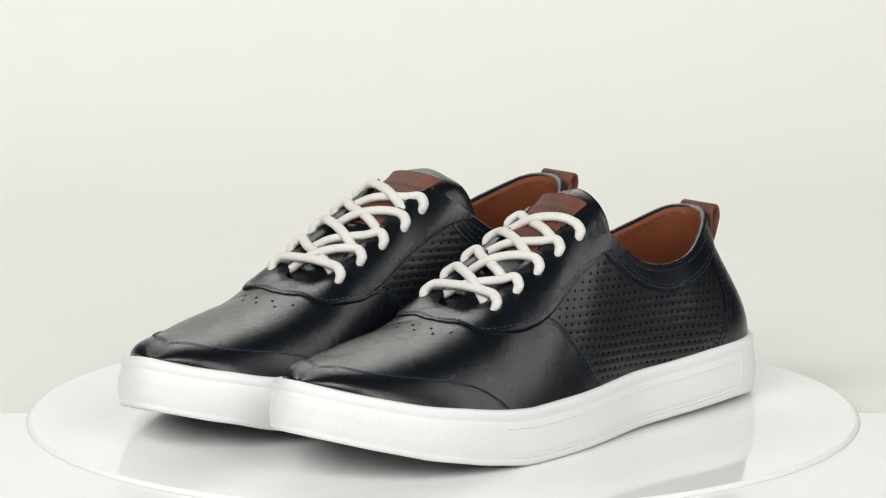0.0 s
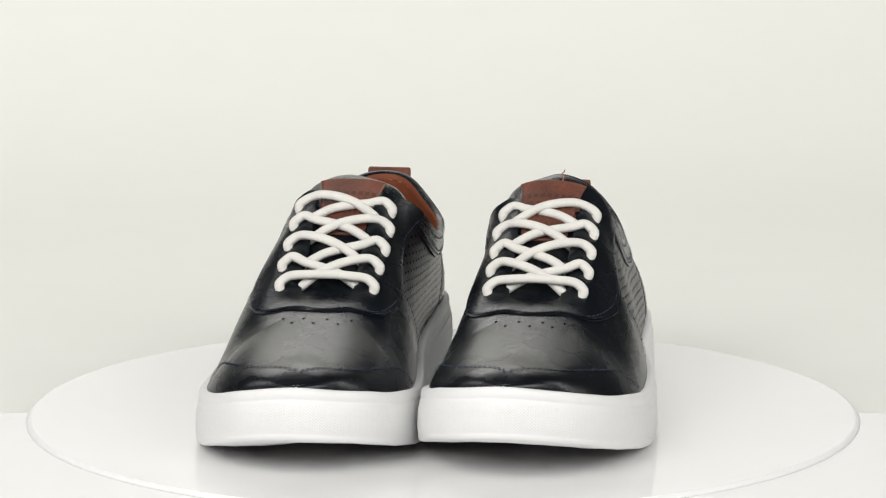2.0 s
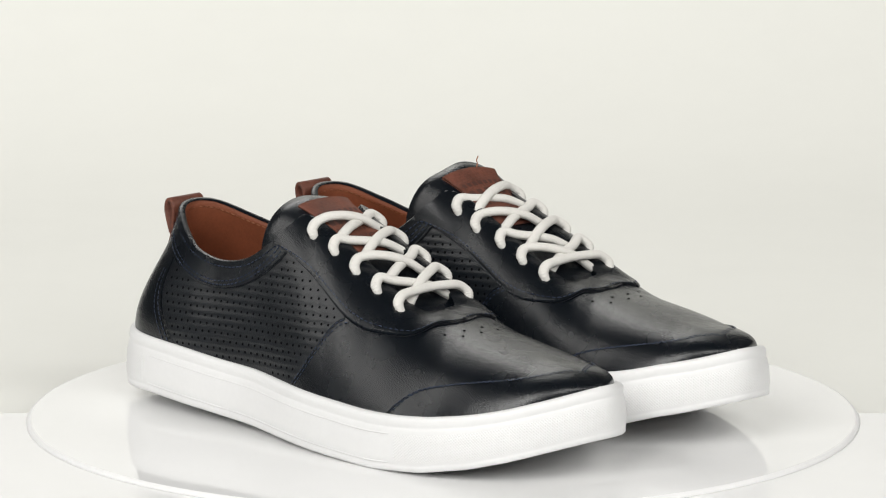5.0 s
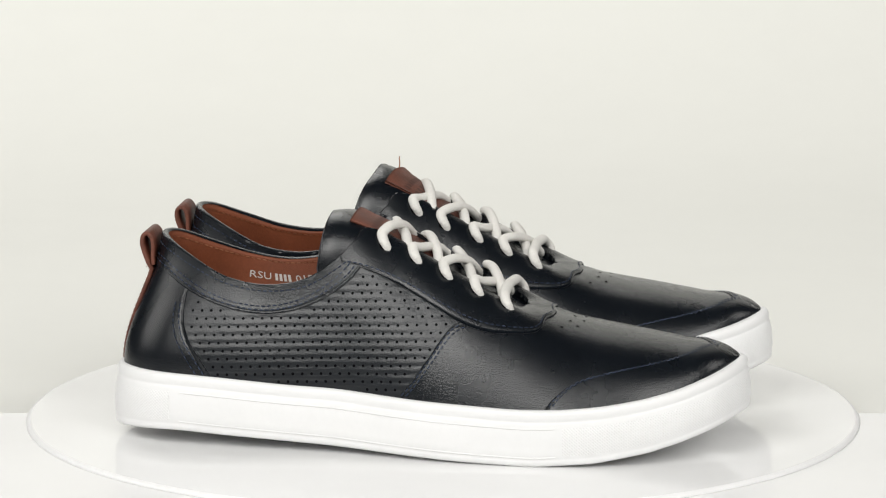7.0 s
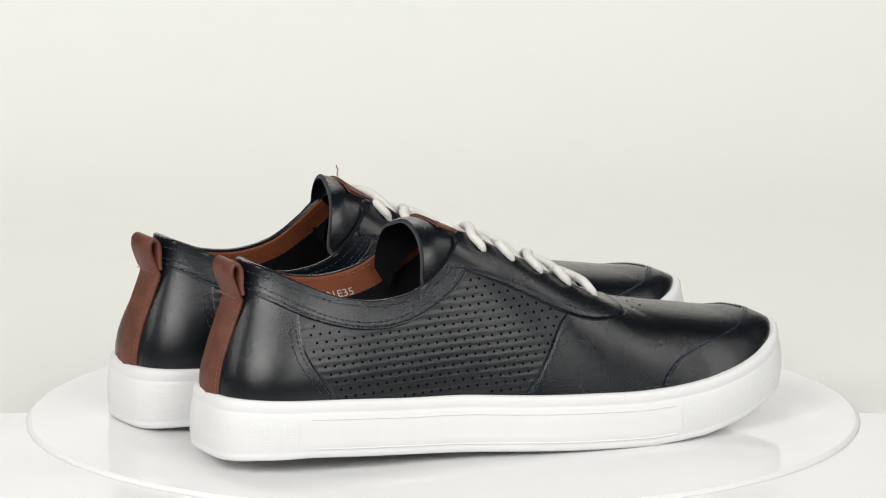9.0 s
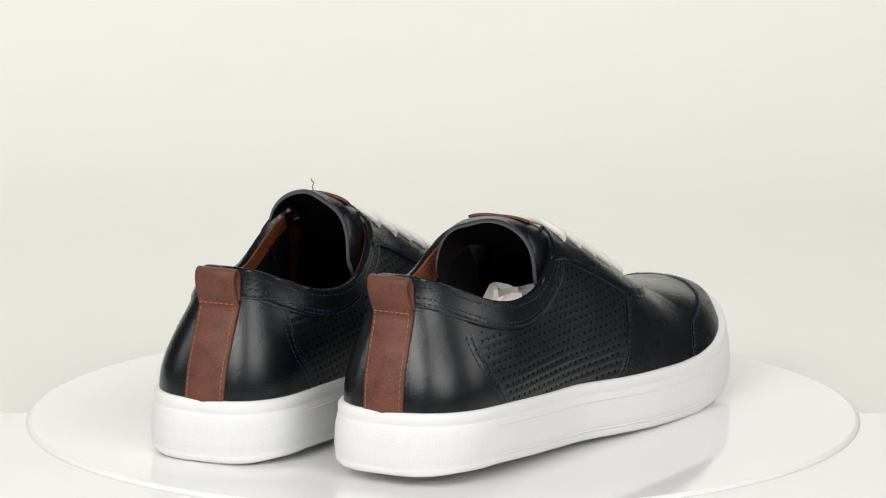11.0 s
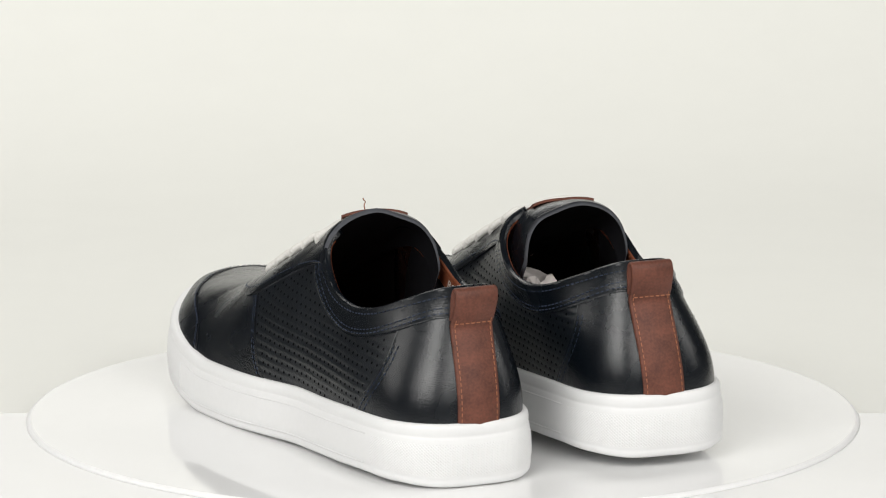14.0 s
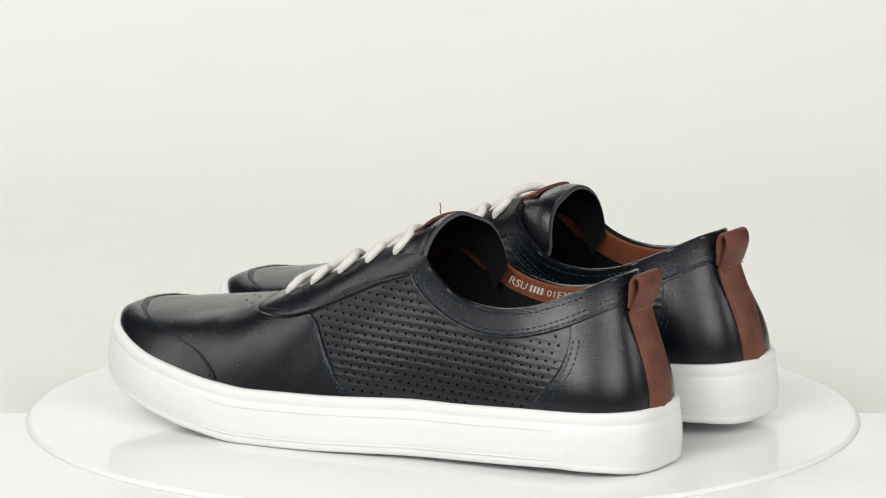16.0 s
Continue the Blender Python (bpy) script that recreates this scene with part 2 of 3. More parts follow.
def set_shape(flare, curl):
    FLARE[0] = flare
    SPRING[1] = [0, curl, 1 + 0.8 * curl, 3]
    for s in (1, -1):
        SIDE_GRID[s] = skin(s, GU, GV)
        SEAMS[s] = tables(s)


class Sheet:
    """Collects grids into one mesh; millimetres in, metres out; hand -1 mirrors it."""

    def __init__(self, hand):
        self.hand, self.v, self.f, self.raw = hand, [], [], []

    def grid(self, pts, flip=False, close=False):
        a, b, _ = pts.shape
        base = len(self.v)
        self.v.extend(pts.reshape(-1, 3))
        for i in range(a - 1 + close):
            for j in range(b - 1):
                q = [base + i * b + j, base + (i + 1) % a * b + j, base + (i + 1) % a * b + j + 1, base + i * b + j + 1]
                self.f.append(q[::-1] if flip != (self.hand < 0) else q)

    def slab(self, side, fn, na, nb, off, thick, borders="abcd", lip=0.35):
        """A panel over the skin, na by nb cells; borders a, b: ends of the first way, c, d: of the second."""
        a, b = np.meshgrid(np.linspace(0, 1, na + 1), np.linspace(0, 1, nb + 1), indexing="ij")
        u, v = fn(a, b)
        o = off(u, v) if callable(off) else np.full(u.shape, float(off))
        top = o.copy()
        for key, sl in (("a", np.s_[0, :]), ("b", np.s_[-1, :]), ("c", np.s_[:, 0]), ("d", np.s_[:, -1])):
            if key in borders:
                top[sl] = o[sl] - lip * thick
        p = skin_off(side, u, v, top)
        q = skin_off(side, u, v, o - thick)
        self.grid(p, flip=side < 0)
        for key, sl in (("a", np.s_[0, :]), ("b", np.s_[-1, :]), ("c", np.s_[:, 0]), ("d", np.s_[:, -1])):
            if key in borders:
                strip = np.stack([p[sl], q[sl]], 0)
                first = len(self.f)
                self.grid(strip, flip=(side < 0) != (key in "bc"))
                self.raw.extend(range(first, len(self.f)))

    def tube(self, path, radius, n=8, flat=1.0, caps=True, braid=0.0):
        """A round cord along a path of points."""
        p = np.asarray(path, float)
        d = np.gradient(p, axis=0)
        d /= np.linalg.norm(d, axis=1, keepdims=True)
        ref = np.array([0.0, 0.35, 0.94])
        s = np.cross(d, ref)
        s /= np.maximum(np.linalg.norm(s, axis=1, keepdims=True), 1e-9)
        t = np.cross(s, d)
        r = np.full(len(p), radius, float)
        if caps:
            r[0] *= 0.35
            r[-1] *= 0.35
            r[1] *= 0.85
            r[-2] *= 0.85
        k = np.linspace(0, 2 * math.pi, n, endpoint=False)[None, :]
        run = np.concatenate([[0], np.cumsum(np.linalg.norm(np.diff(p, axis=0), axis=1))])[:, None]
        rr = r[:, None] * (1 + braid * np.sin(7 * k + run * 3.4) * np.sin(7 * k - run * 3.4))
        rings = p[:, None] + rr[..., None] * (np.cos(k)[..., None] * s[:, None] + flat * np.sin(k)[..., None] * t[:, None])
        self.grid(rings.transpose(1, 0, 2), close=True)

    def make(self, name, mat, parent, label="", weld=0.0, smooth=True):
        pts = np.array(self.v) * 0.001
        pts[:, 0] *= self.hand
        ob = link_mesh(name, pts, self.f, mat, parent, label, smooth)
        if self.raw:
            ob.data.materials.append(EDGE)
            for k in self.raw:
                ob.data.polygons[k].material_index = 1
        if weld:
            bm = bmesh.new()
            bm.from_mesh(ob.data)
            bmesh.ops.remove_doubles(bm, verts=bm.verts, dist=weld * 0.001)
            bm.to_mesh(ob.data)
            bm.free()
        return ob


def stitches(sheet, side, u, v, off, length=1.9, gap=0.9, wide=0.55):
    """Single stitches along a line on the skin."""
    fine = np.linspace(0, 1, 600)
    k = np.linspace(0, 1, len(u))
    uu, vv = np.interp(fine, k, u), np.interp(fine, k, v)
    p = skin_off(side, uu, vv, off)
    s = np.concatenate([[0], np.cumsum(np.linalg.norm(np.diff(p, axis=0), axis=1))])
    at = np.arange(0.5, s[-1] - length, length + gap)
    ua, va, ub, vb = (np.interp(at + d, s, w) for d in (0, length) for w in (uu, vv))
    a, b = skin_off(side, ua, va, off), skin_off(side, ub, vb, off)
    mid = skin_off(side, (ua + ub) / 2, (va + vb) / 2, off + 0.2)
    n = mid - (a + b) / 2
    n /= np.maximum(np.linalg.norm(n, axis=1, keepdims=True), 1e-9)
    w = np.cross(b - a, n)
    w *= wide / 2 / np.maximum(np.linalg.norm(w, axis=1, keepdims=True), 1e-9)
    for i in range(len(at)):
        base = len(sheet.v)
        sheet.v.extend([a[i] - w[i], a[i] + w[i], mid[i] + w[i], mid[i] - w[i], b[i] + w[i], b[i] - w[i]])
        sheet.f.append([base, base + 1, base + 2, base + 3])
        sheet.f.append([base + 3, base + 2, base + 4, base + 5])
        sheet.f.append([base + 1, base, base + 3, base + 5, base + 4, base + 2])


# Flat discs on uncut leather; dark colour alone gives each hole its shade.
def discs(sheet, side, us, vs, off, radius, n=7):
    for u, v in zip(us, vs):
        c = skin_off(side, np.array([u]), np.array([v]), off)[0]
        e = 0.03
        du = skin(side, np.array([u + e]), np.array([v]))[0] - skin(side, np.array([u - e]), np.array([v]))[0]
        du /= np.linalg.norm(du)
        dv = skin(side, np.array([u]), np.array([min(v + e, 1)]))[0] - skin(side, np.array([u]), np.array([max(v - e, 0)]))[0]
        dv -= du * (dv @ du)
        dv /= np.linalg.norm(dv)
        base = len(sheet.v)
        sheet.v.extend([c + radius * (math.cos(k) * du + math.sin(k) * dv) for k in np.linspace(0, 2 * math.pi, n, endpoint=False)])
        sheet.f.append(list(range(base, base + n)))


# ---------------------------------------------------------------- the sole
SOLE_Y = [-3, 12, 35, 113, 169, 208, 237, 263, 287, 304]
SOLE_Z = [5.2, 7, 7.8, 4, 1.2, 0, 2, 6, 12, 17]


def ring(n=120):
    """u and side once round the foot, from the heel out along the lateral side to the toe and back."""
    u = TIP * (0.5 - 0.5 * np.cos(np.linspace(0, math.pi, n)))
    return [(1, x) for x in u] + [(-1, x) for x in u[::-1][1:-1]]


def sole_point(side, u, off, h):
    u = np.atleast_1d(np.asarray(u, float))
    b, n = foot(side, u), outward(side, u)
    wide = np.interp(b[:, 1], [100, 200, 297], [0.0, 1.0, 2.0])
    p = b + n * (np.asarray(off) + wide * (np.asarray(off) > 1) * 1.0)[..., None]
    low = np.interp(p[:, 1], SOLE_Y, SOLE_Z) + spring(side, b[:, 1])
    p[:, 2] = low + (b[:, 2] + 0.8 - low) * h
    return p


SOLE_RIBS = [(-5.0, 0.985), (0.4, 0.99), (1.6, 1.0), (2.7, 0.985), (3.4, 0.95), (3.7, 0.9), (3.7, 0.82), (3.5, 0.8), (3.75, 0.78), (4.2, 0.74), (4.8, 0.5), (5.0, 0.3),
             (5.0, 0.14), (4.8, 0.125), (5.0, 0.1), (4.8, 0.03), (4.0, 0.0), (-8.0, 0.0), (-20.0, 0.02)]


def build_sole(shoe, hand):
    sheet = Sheet(hand)
    loop = ring()
    rows = np.array([[sole_point(s, u, o, h)[0] for o, h in SOLE_RIBS] for s, u in loop])
    sheet.grid(rows[:, ::-1], close=True)
    base = len(sheet.v)
    n = len(loop)
    sheet.v.extend(rows[:, -1])
    sheet.f.append([base + i for i in range(n)])
    sole = sheet.make("sole", RUBBER, shoe, "white rubber cup sole with a rounded rim")
    # raised sheets on the wall of the sole
    for name, label, mat, lo, hi, a, b, out in (
            ("toe_bumper", "knurled white rubber toe band", KNURL, 0.16, 0.70, 10.3, 16.0, 0.35),
            ("heel_bumper", "knurled white rubber heel band", KNURL, 0.16, 0.70, 0.0, 2.3, 0.35)):
        sheet = Sheet(hand)
        tags = []
        for s in (1, -1):
            us = np.linspace(a, b, 50)
            hs = np.linspace(lo, hi, 7)
            wall = np.array([[sole_point(s, u, np.interp(1 - h, [1 - q for _, q in SOLE_RIBS[6:15]], [q for q, _ in SOLE_RIBS[6:15]]) + (out if lo < h < hi else -0.1), h)[0] for h in hs] for u in us])
            sheet.grid(wall, flip=s < 0)
            arc = np.concatenate([[0], np.cumsum(np.linalg.norm(np.diff(wall[:, 3, :2], axis=0), axis=1))])
            arc = arc if a < 1 else arc[-1] - arc
            tags += [(q * s * 0.001, p[2] * 0.001, 0.0) for q, col in zip(arc, wall) for p in col]
            edge = wall[0] if a > 1 else wall[-1]
            inner = edge * np.array([0.97, 1.0, 1.0])
            sheet.grid(np.stack([edge, inner], 0), flip=s < 0)
            tags += [(0.0, 0.0, 0.0)] * (2 * len(edge))
        band = sheet.make(name, mat, sole, label)
        band.data.attributes.new("along", "FLOAT_VECTOR", "POINT").data.foreach_set("vector", np.array(tags).ravel())
    for s in (1, -1):
        sheet = Sheet(hand)
        us = np.linspace(2.45, 10.1, 70)
        for lo, hi in ((0.145, 0.175), (0.66, 0.69)):
            hs = np.linspace(lo, hi, 4)
            wall = np.array([[sole_point(s, u, np.interp(1 - h, [1 - q for _, q in SOLE_RIBS[6:15]], [q for q, _ in SOLE_RIBS[6:15]]) + (0.4 if lo < h < hi else -0.2), h)[0] for h in hs] for u in us])
            sheet.grid(wall, flip=s < 0)
        sheet.make("side_rib", RUBBER, sole, "thin raised rubber ribs")
    return sole


# ---------------------------------------------------------------- writing
def lettering(text, size):
    """Flat letters of the built-in font as points and faces, starting at the origin."""
    cu = bpy.data.curves.new("letters", "FONT")
    cu.body, cu.size, cu.resolution_u = text, size, 2
    ob = new("letters", cu)
    bpy.context.view_layer.update()
    me = bpy.data.meshes.new_from_object(ob.evaluated_get(bpy.context.evaluated_depsgraph_get()))
    pts = np.array([tuple(v.co) for v in me.vertices])
    faces = [list(p.vertices) for p in me.polygons]
    bpy.data.objects.remove(ob)
    bpy.data.curves.remove(cu)
    bpy.data.meshes.remove(me)
    return pts, faces


def bars(x0, x1, step, height):
    """A row of plain bars in place of letters that cannot be read."""
    pts, faces = [], []
    for x in np.arange(x0, x1 - step * 0.5, step):
        b = len(pts)
        for p in np.linspace(0, 1, 4):
            pts += [(x, height * p, 0), (x + step * 0.62, height * p, 0)]
        faces += [[b + 2 * i, b + 2 * i + 1, b + 2 * i + 3, b + 2 * i + 2] for i in range(3)]
    return np.array(pts), faces


def lining_print(lining, hand):
    """White print on the inner side's lining."""
    sheet = Sheet(hand)
    row = [(0.0, lettering("RSU", 6.0)), (12.2, bars(0, 9.3, 2.1, 4.2)), (22.0, lettering("01E35", 6.0))]
    for x0, (pts, faces) in row:
        x = x0 + pts[:, 0]
        along = 51 + x if hand > 0 else 100 - x
        u = np.interp(along, [28, 40, 57, 76, 95, 112], [1.6, 2.3, 3.2, 4.1, 5.0, 5.9])
        v = (0.74 if hand > 0 else 0.86) + pts[:, 1] / 55
        base = len(sheet.v)
        sheet.v.extend(skin_off(-1, u, v, -2.75))
        sheet.f.extend([[base + k for k in f] for f in faces])
    sheet.make("print", PRINT, lining, "white printed code", smooth=False)


# ---------------------------------------------------------------- the upper
BAND_U = [0, 1.6, 3.0, 4.2, 5.5, 7.3]
BANDS = {1: [0.12, 0.25, 0.57, 0.69, 0.74, 0.8], -1: [0.12, 0.25, 0.6, 0.76, 0.8, 0.83]}     # lower edge of the tan band


def build_upper(shoe, hand):
    both = (1, -1)
    # inner shell
    sheet = Sheet(hand)
    for s in both:
        u, v = np.meshgrid(np.linspace(0, 10.6, 90), np.linspace(0, 1, 24), indexing="ij")
        sheet.grid(skin_off(s, u, v, -0.4), flip=s < 0)
    sheet.make("upper_shell", LEATHER, shoe, weld=0.15)
    # lining: a tan band round the collar, black fabric below it
    sheet, deep, seamline = Sheet(hand), Sheet(hand), Sheet(hand)
    for s in both:
        u, b = np.meshgrid(np.linspace(0, 7.3, 90), np.linspace(0, 1, 24), indexing="ij")
        v0 = np.interp(u, BAND_U, BANDS[hand])
        v = v0 + (1 - v0) * b
        sheet.grid(skin_off(s, u, v, -2.4 + 1.2 * (b > 0.985)), flip=s > 0)
        deep.grid(skin_off(s, u, v0 * b + 0.03, -2.8), flip=s > 0)
        ul = np.linspace(0.1, 7.2, 60)
        stitches(seamline, -s, ul, np.interp(ul, BAND_U, BANDS[hand]) + 0.03, -2.75)
        stitches(seamline, -s, ul, np.full(60, 0.955), -2.75)
    lining = sheet.make("lining", TAN, shoe, "tan leather collar lining", weld=0.1)
    deep.make("inner_lining", SUEDE, shoe, "black fabric inner lining", weld=0.1)
    tagged(seamline.make("stitching", TANTHREAD, lining, "light brown stitching", smooth=False), kind="stuff")
    lining_print(lining, hand)
    sheet = Sheet(hand)
    for s in both:
        u, v = np.meshgrid(np.linspace(8.0, 10.8, 40), np.linspace(0.2, 1, 12), indexing="ij")
        sheet.grid(skin_off(s, u, v, -1.6), flip=s > 0)
    sheet.make("facing_lining", SUEDE, shoe, "black facing lining")
    # heel counter
    sheet = Sheet(hand)
    for s in both:
        t = SEAMS[s]

        def fn(a, b, t=t):
            v = b * 0.82
            return a * t["counter"](v), v
        sheet.slab(s, fn, 36, 30, 0.9, 1.2, "bd")
    counter = sheet.make("heel_counter", LEATHER, shoe, "smooth navy leather heel counter", weld=0.12)
    # perforated quarters
    for s in both:
        t = SEAMS[s]
        sheet = Sheet(hand)

        def fn(a, b, t=t):
            v = b * 0.94
            u0 = t["counter"](v) - 0.25
            u1 = t["vamp"](np.minimum(v, t["vamp_v1"])) + 0.25
            return u0 + (u1 - u0) * a, v

        def wave(u, v, s=s):
            z = skin(s, u, v)[..., 2]
            z = z - 0.055 * (skin(s, u, v)[..., 1] - 100)
            return 0.3 - 0.06 * np.cos((z - 30.2) / 3.7 * 2 * math.pi)
        sheet.slab(s, fn, 110, 200, wave, 0.8, "ab")
        quarter = sheet.make("quarter", QUARTER, shoe, "perforated navy leather side panel")
        sheet = Sheet(hand)
        us, vs = [], []
        for r, z in enumerate(np.arange(30.2, 95, 3.7)):
            for y in np.arange(36 + (r % 2) * 2.3, 172, 4.6):
                zz = z + 0.055 * (y - 100)
                u, v = find(s, y, zz)
                if v < 0.03 or v > 0.93 or abs(skin(s, u, v)[1] - y) > 0.9 or abs(skin(s, u, v)[2] - zz) > 0.9:
                    continue
                if u < t["counter"](v) + 0.12 or (v < t["vamp_v1"] and u > t["vamp"](v) - 0.1) or v > t["collar"](u) - 0.03 and u < 6.7:
                    continue
                if u > t["eyestay_u0"] and v > t["eyestay"](u) - 0.03:
                    continue
                us.append(u), vs.append(v)
        discs(sheet, s, us, vs, 0.36, 0.72)
        tagged(sheet.make("perforation", HOLE_SHADE, quarter, "rows of small punched holes", smooth=False), kind="stuff")
    # vamp
    sheet = Sheet(hand)
    for s in both:
        t = SEAMS[s]

        def fn(a, b, t=t):
            v = b
            free = t["vamp_v1"]
            u0 = np.where(v < free, t["vamp"](np.minimum(v, free)), t["vamp"](free) + (v - free) / (1 - free) * (10.65 - t["vamp"](free)))
            return u0 + (TIP - u0) * (1 - (1 - a) ** 1.3), v
        sheet.slab(s, fn, 110, 50, 0.8, 1.1, "a")
    vamp = sheet.make("vamp", LEATHER, shoe, "smooth navy leather vamp", weld=0.15)
    sheet = Sheet(hand)
    for x, y in ((-18, 220), (-6.5, 220), (5, 220), (15, 220), (-12.5, 225), (-1, 225), (10, 225)):
        s = 1 if x > -2.3 else -1
        g = SIDE_GRID[s]
        d = (g[..., 0] - x) ** 2 + (g[..., 1] - (y - 0.012 * (x + 2) ** 2)) ** 2 + 1000 * (GU < 10.5)
        k = np.unravel_index(np.argmin(d), d.shape)
        discs(sheet, s, [GU[k]], [min(GV[k], 0.985)], 0.95, 0.8)
    tagged(sheet.make("vent_hole", HOLE_SHADE, vamp, "small punched vent holes", smooth=False), kind="stuff")
    # toe cap
    sheet = Sheet(hand)
    for s in both:
        t = SEAMS[s]

        def fn(a, b, t=t):
            u0 = t["cap"](b)
            return u0 + (TIP - u0) * (1 - (1 - a) ** 1.3), b
        sheet.slab(s, fn, 50, 60, 1.4, 0.9, "a")
    cap = sheet.make("toe_cap", LEATHER, shoe, "polished navy leather toe cap", weld=0.15)
    # collar band
    sheet = Sheet(hand)
    for s in both:
        t = SEAMS[s]

        def fn(a, b, t=t):
            u = a * 7.0
            v0 = t["collar"](np.minimum(u, 7.0))
            return u, v0 + (1 - v0) * b
        sheet.slab(s, fn, 90, 14, 1.5, 1.2, "c")
        u = np.linspace(0, 7.6, 90)
        rim = [skin_off(s, u, np.ones(90), 1.5), skin_off(s, u, np.ones(90), 0.6) + [0, 0, 0.8], skin_off(s, u, np.ones(90), -0.8) + [0, 0, 0.7], skin_off(s, u, np.ones(90), -1.8)]
        sheet.grid(np.stack(rim, 1), flip=s < 0)
    collar = sheet.make("collar", LEATHER, shoe, "grained navy leather collar band", weld=0.12)
    # eyestay
    sheet = Sheet(hand)
    for s in both:
        t = SEAMS[s]

        def fn(a, b, t=t):
            low = np.mean([spline(t["eyestay_line"], np.clip(a * 9 + d * np.minimum(1, 9 - a * 9), 0, 9)) for d in (-0.6, -0.3, 0, 0.3, 0.6)], axis=0)
            top = np.interp(a * 9, [0, 0.8, 1.6, 5, 8, 9], [t["eyestay_u0"] + 0.15, 7.2, 8.1, 9.6, 10.5, 10.97])
            return low[..., 0] * (1 - b) + top * b, np.clip(low[..., 1] * (1 - b) + b, 0, 1)
        sheet.slab(s, fn, 120, 24, 2.0, 1.7, "ac")
        u = np.linspace(6.9, 11.0, 80)
        rim = [skin_off(s, u, np.ones(80), 2.0), skin_off(s, u, np.ones(80), -1.6)]
        sheet.grid(np.stack(rim, 1), flip=s < 0)
    eyestay = sheet.make("eyestay", LEATHER, shoe, "navy leather lace facing", weld=0.12)
    # stitching, each row on its panel
    for name, host, job in (("stitching", collar, "collar"), ("stitching", eyestay, "eyestay"), ("stitching", counter, "counter"), ("stitching", vamp, "vamp"), ("stitching", cap, "cap")):
        sheet = Sheet(hand)
        for s in both:
            t = SEAMS[s]
            if job == "collar":
                u = np.linspace(0.3, 6.7, 60)
                for d in (0.035, 0.075):
                    stitches(sheet, s, u, t["collar"](u) + d, 1.65)
                stitches(sheet, s, u, np.full(60, 0.94), 1.65)
            elif job == "eyestay":
                k = np.linspace(0.3, 8.95, 90)
                low = np.mean([spline(t["eyestay_line"], np.clip(k + d * np.minimum(1, 9 - k), 0, 9)) for d in (-0.6, -0.3, 0, 0.3, 0.6)], axis=0)
                top = np.interp(k, [0, 0.8, 1.6, 5, 8, 9], [t["eyestay_u0"] + 0.15, 7.2, 8.1, 9.6, 10.5, 10.97])
                stitches(sheet, s, low[:, 0] * 0.9 + top * 0.1, np.clip(low[:, 1] * 0.9 + 0.1, 0, 1), 2.06)
            elif job == "counter":
                v = np.linspace(0.02, 0.66, 40)
                for d in (0.1, 0.22):
                    stitches(sheet, s, t["counter"](v) - d, v, 1.05)
            elif job == "vamp":
                v = np.linspace(0.02, t["vamp_v1"], 40)
                for d in (0.08, 0.2):
                    stitches(sheet, s, t["vamp"](v) + d, v, 0.95)
            else:
                v = np.linspace(0.02, 0.99, 60)
                for d in (0.07, 0.17):
                    stitches(sheet, s, t["cap"](v) + d, v, 1.55)
        tagged(sheet.make(name, THREAD, host, "dark blue stitching", smooth=False), kind="stuff")
    # insole
    sheet = Sheet(hand)
    us = np.linspace(0, 15, 60)
    sheet.grid(np.stack([foot(1, us) * [0.92, 1, 1] + [0, 0, 5], foot(-1, us) * [0.92, 1, 1] + [0, 0, 5]], 1))
    sheet.make("insole", TAN, shoe, "tan leather insole")


# ---------------------------------------------------------------- tongue, laces, tab
TONGUE_Y = [197, 180, 160, 140, 123, 110, 102.5]
TONGUE_Z = [62, 71.5, 82.5, 94, 103, 108, 108.5]
TONGUE_W = [13, 15, 17, 21, 25, 27.5, 27]
TONGUE_D = [1, 1.5, 3, 6, 13, 29, 38]


def tongue_point(a, c, off, lift):
    """a from the throat to the free end, c across from -1 to 1."""
    k = np.asarray(a) * 6
    y, z, w, d = (spline(q, k) for q in (TONGUE_Y, TONGUE_Z, TONGUE_W, TONGUE_D))
    y = y + lift * (1.3 + 1.5 * c) * np.clip((np.asarray(a) - 0.5) / 0.5, 0, 1)
    z = z + lift * np.clip((np.asarray(a) - 0.4) / 0.6, 0, 1) * (1 - 0.55 * np.abs(c))
    free = np.clip((np.asarray(a) - 0.7) / 0.3, 0, 1)
    free = free * free * (3 - 2 * free)
    turn = np.asarray(c) * math.pi / 2
    arch = 1 - np.maximum(np.cos(turn), 0) ** 0.5
    fall = (1 - free) * (0.3 * c**2 + 0.7 * c**4) + free * arch
    wide = (1 - free) * np.sin(c * 1.25) / math.sin(1.25) + free * np.sin(turn)
    x = -2.0 + w * wide + 0.4 * lift * np.clip((np.asarray(a) - 0.4) / 0.6, 0, 1)
    y = y + free * (-4 * fall + 9 * np.clip((fall - 0.6) / 0.4, 0, 1) ** 2)
    drop = d * fall
    dip = 1.6 * np.exp(-((c + 0.25) / 0.22) ** 2) * np.clip(np.asarray(a) - 0.8, 0, 1) * 5
    p = np.stack([x, y, z - drop - dip], -1)
    n = np.stack([c * 0.8, -0.45 * np.ones_like(x) * 0 + 0.5, 0.85 * np.ones_like(x)], -1)
    n /= np.linalg.norm(n, axis=-1, keepdims=True)
    return p + n * np.asarray(off)[..., None] if np.ndim(off) else p + n * off


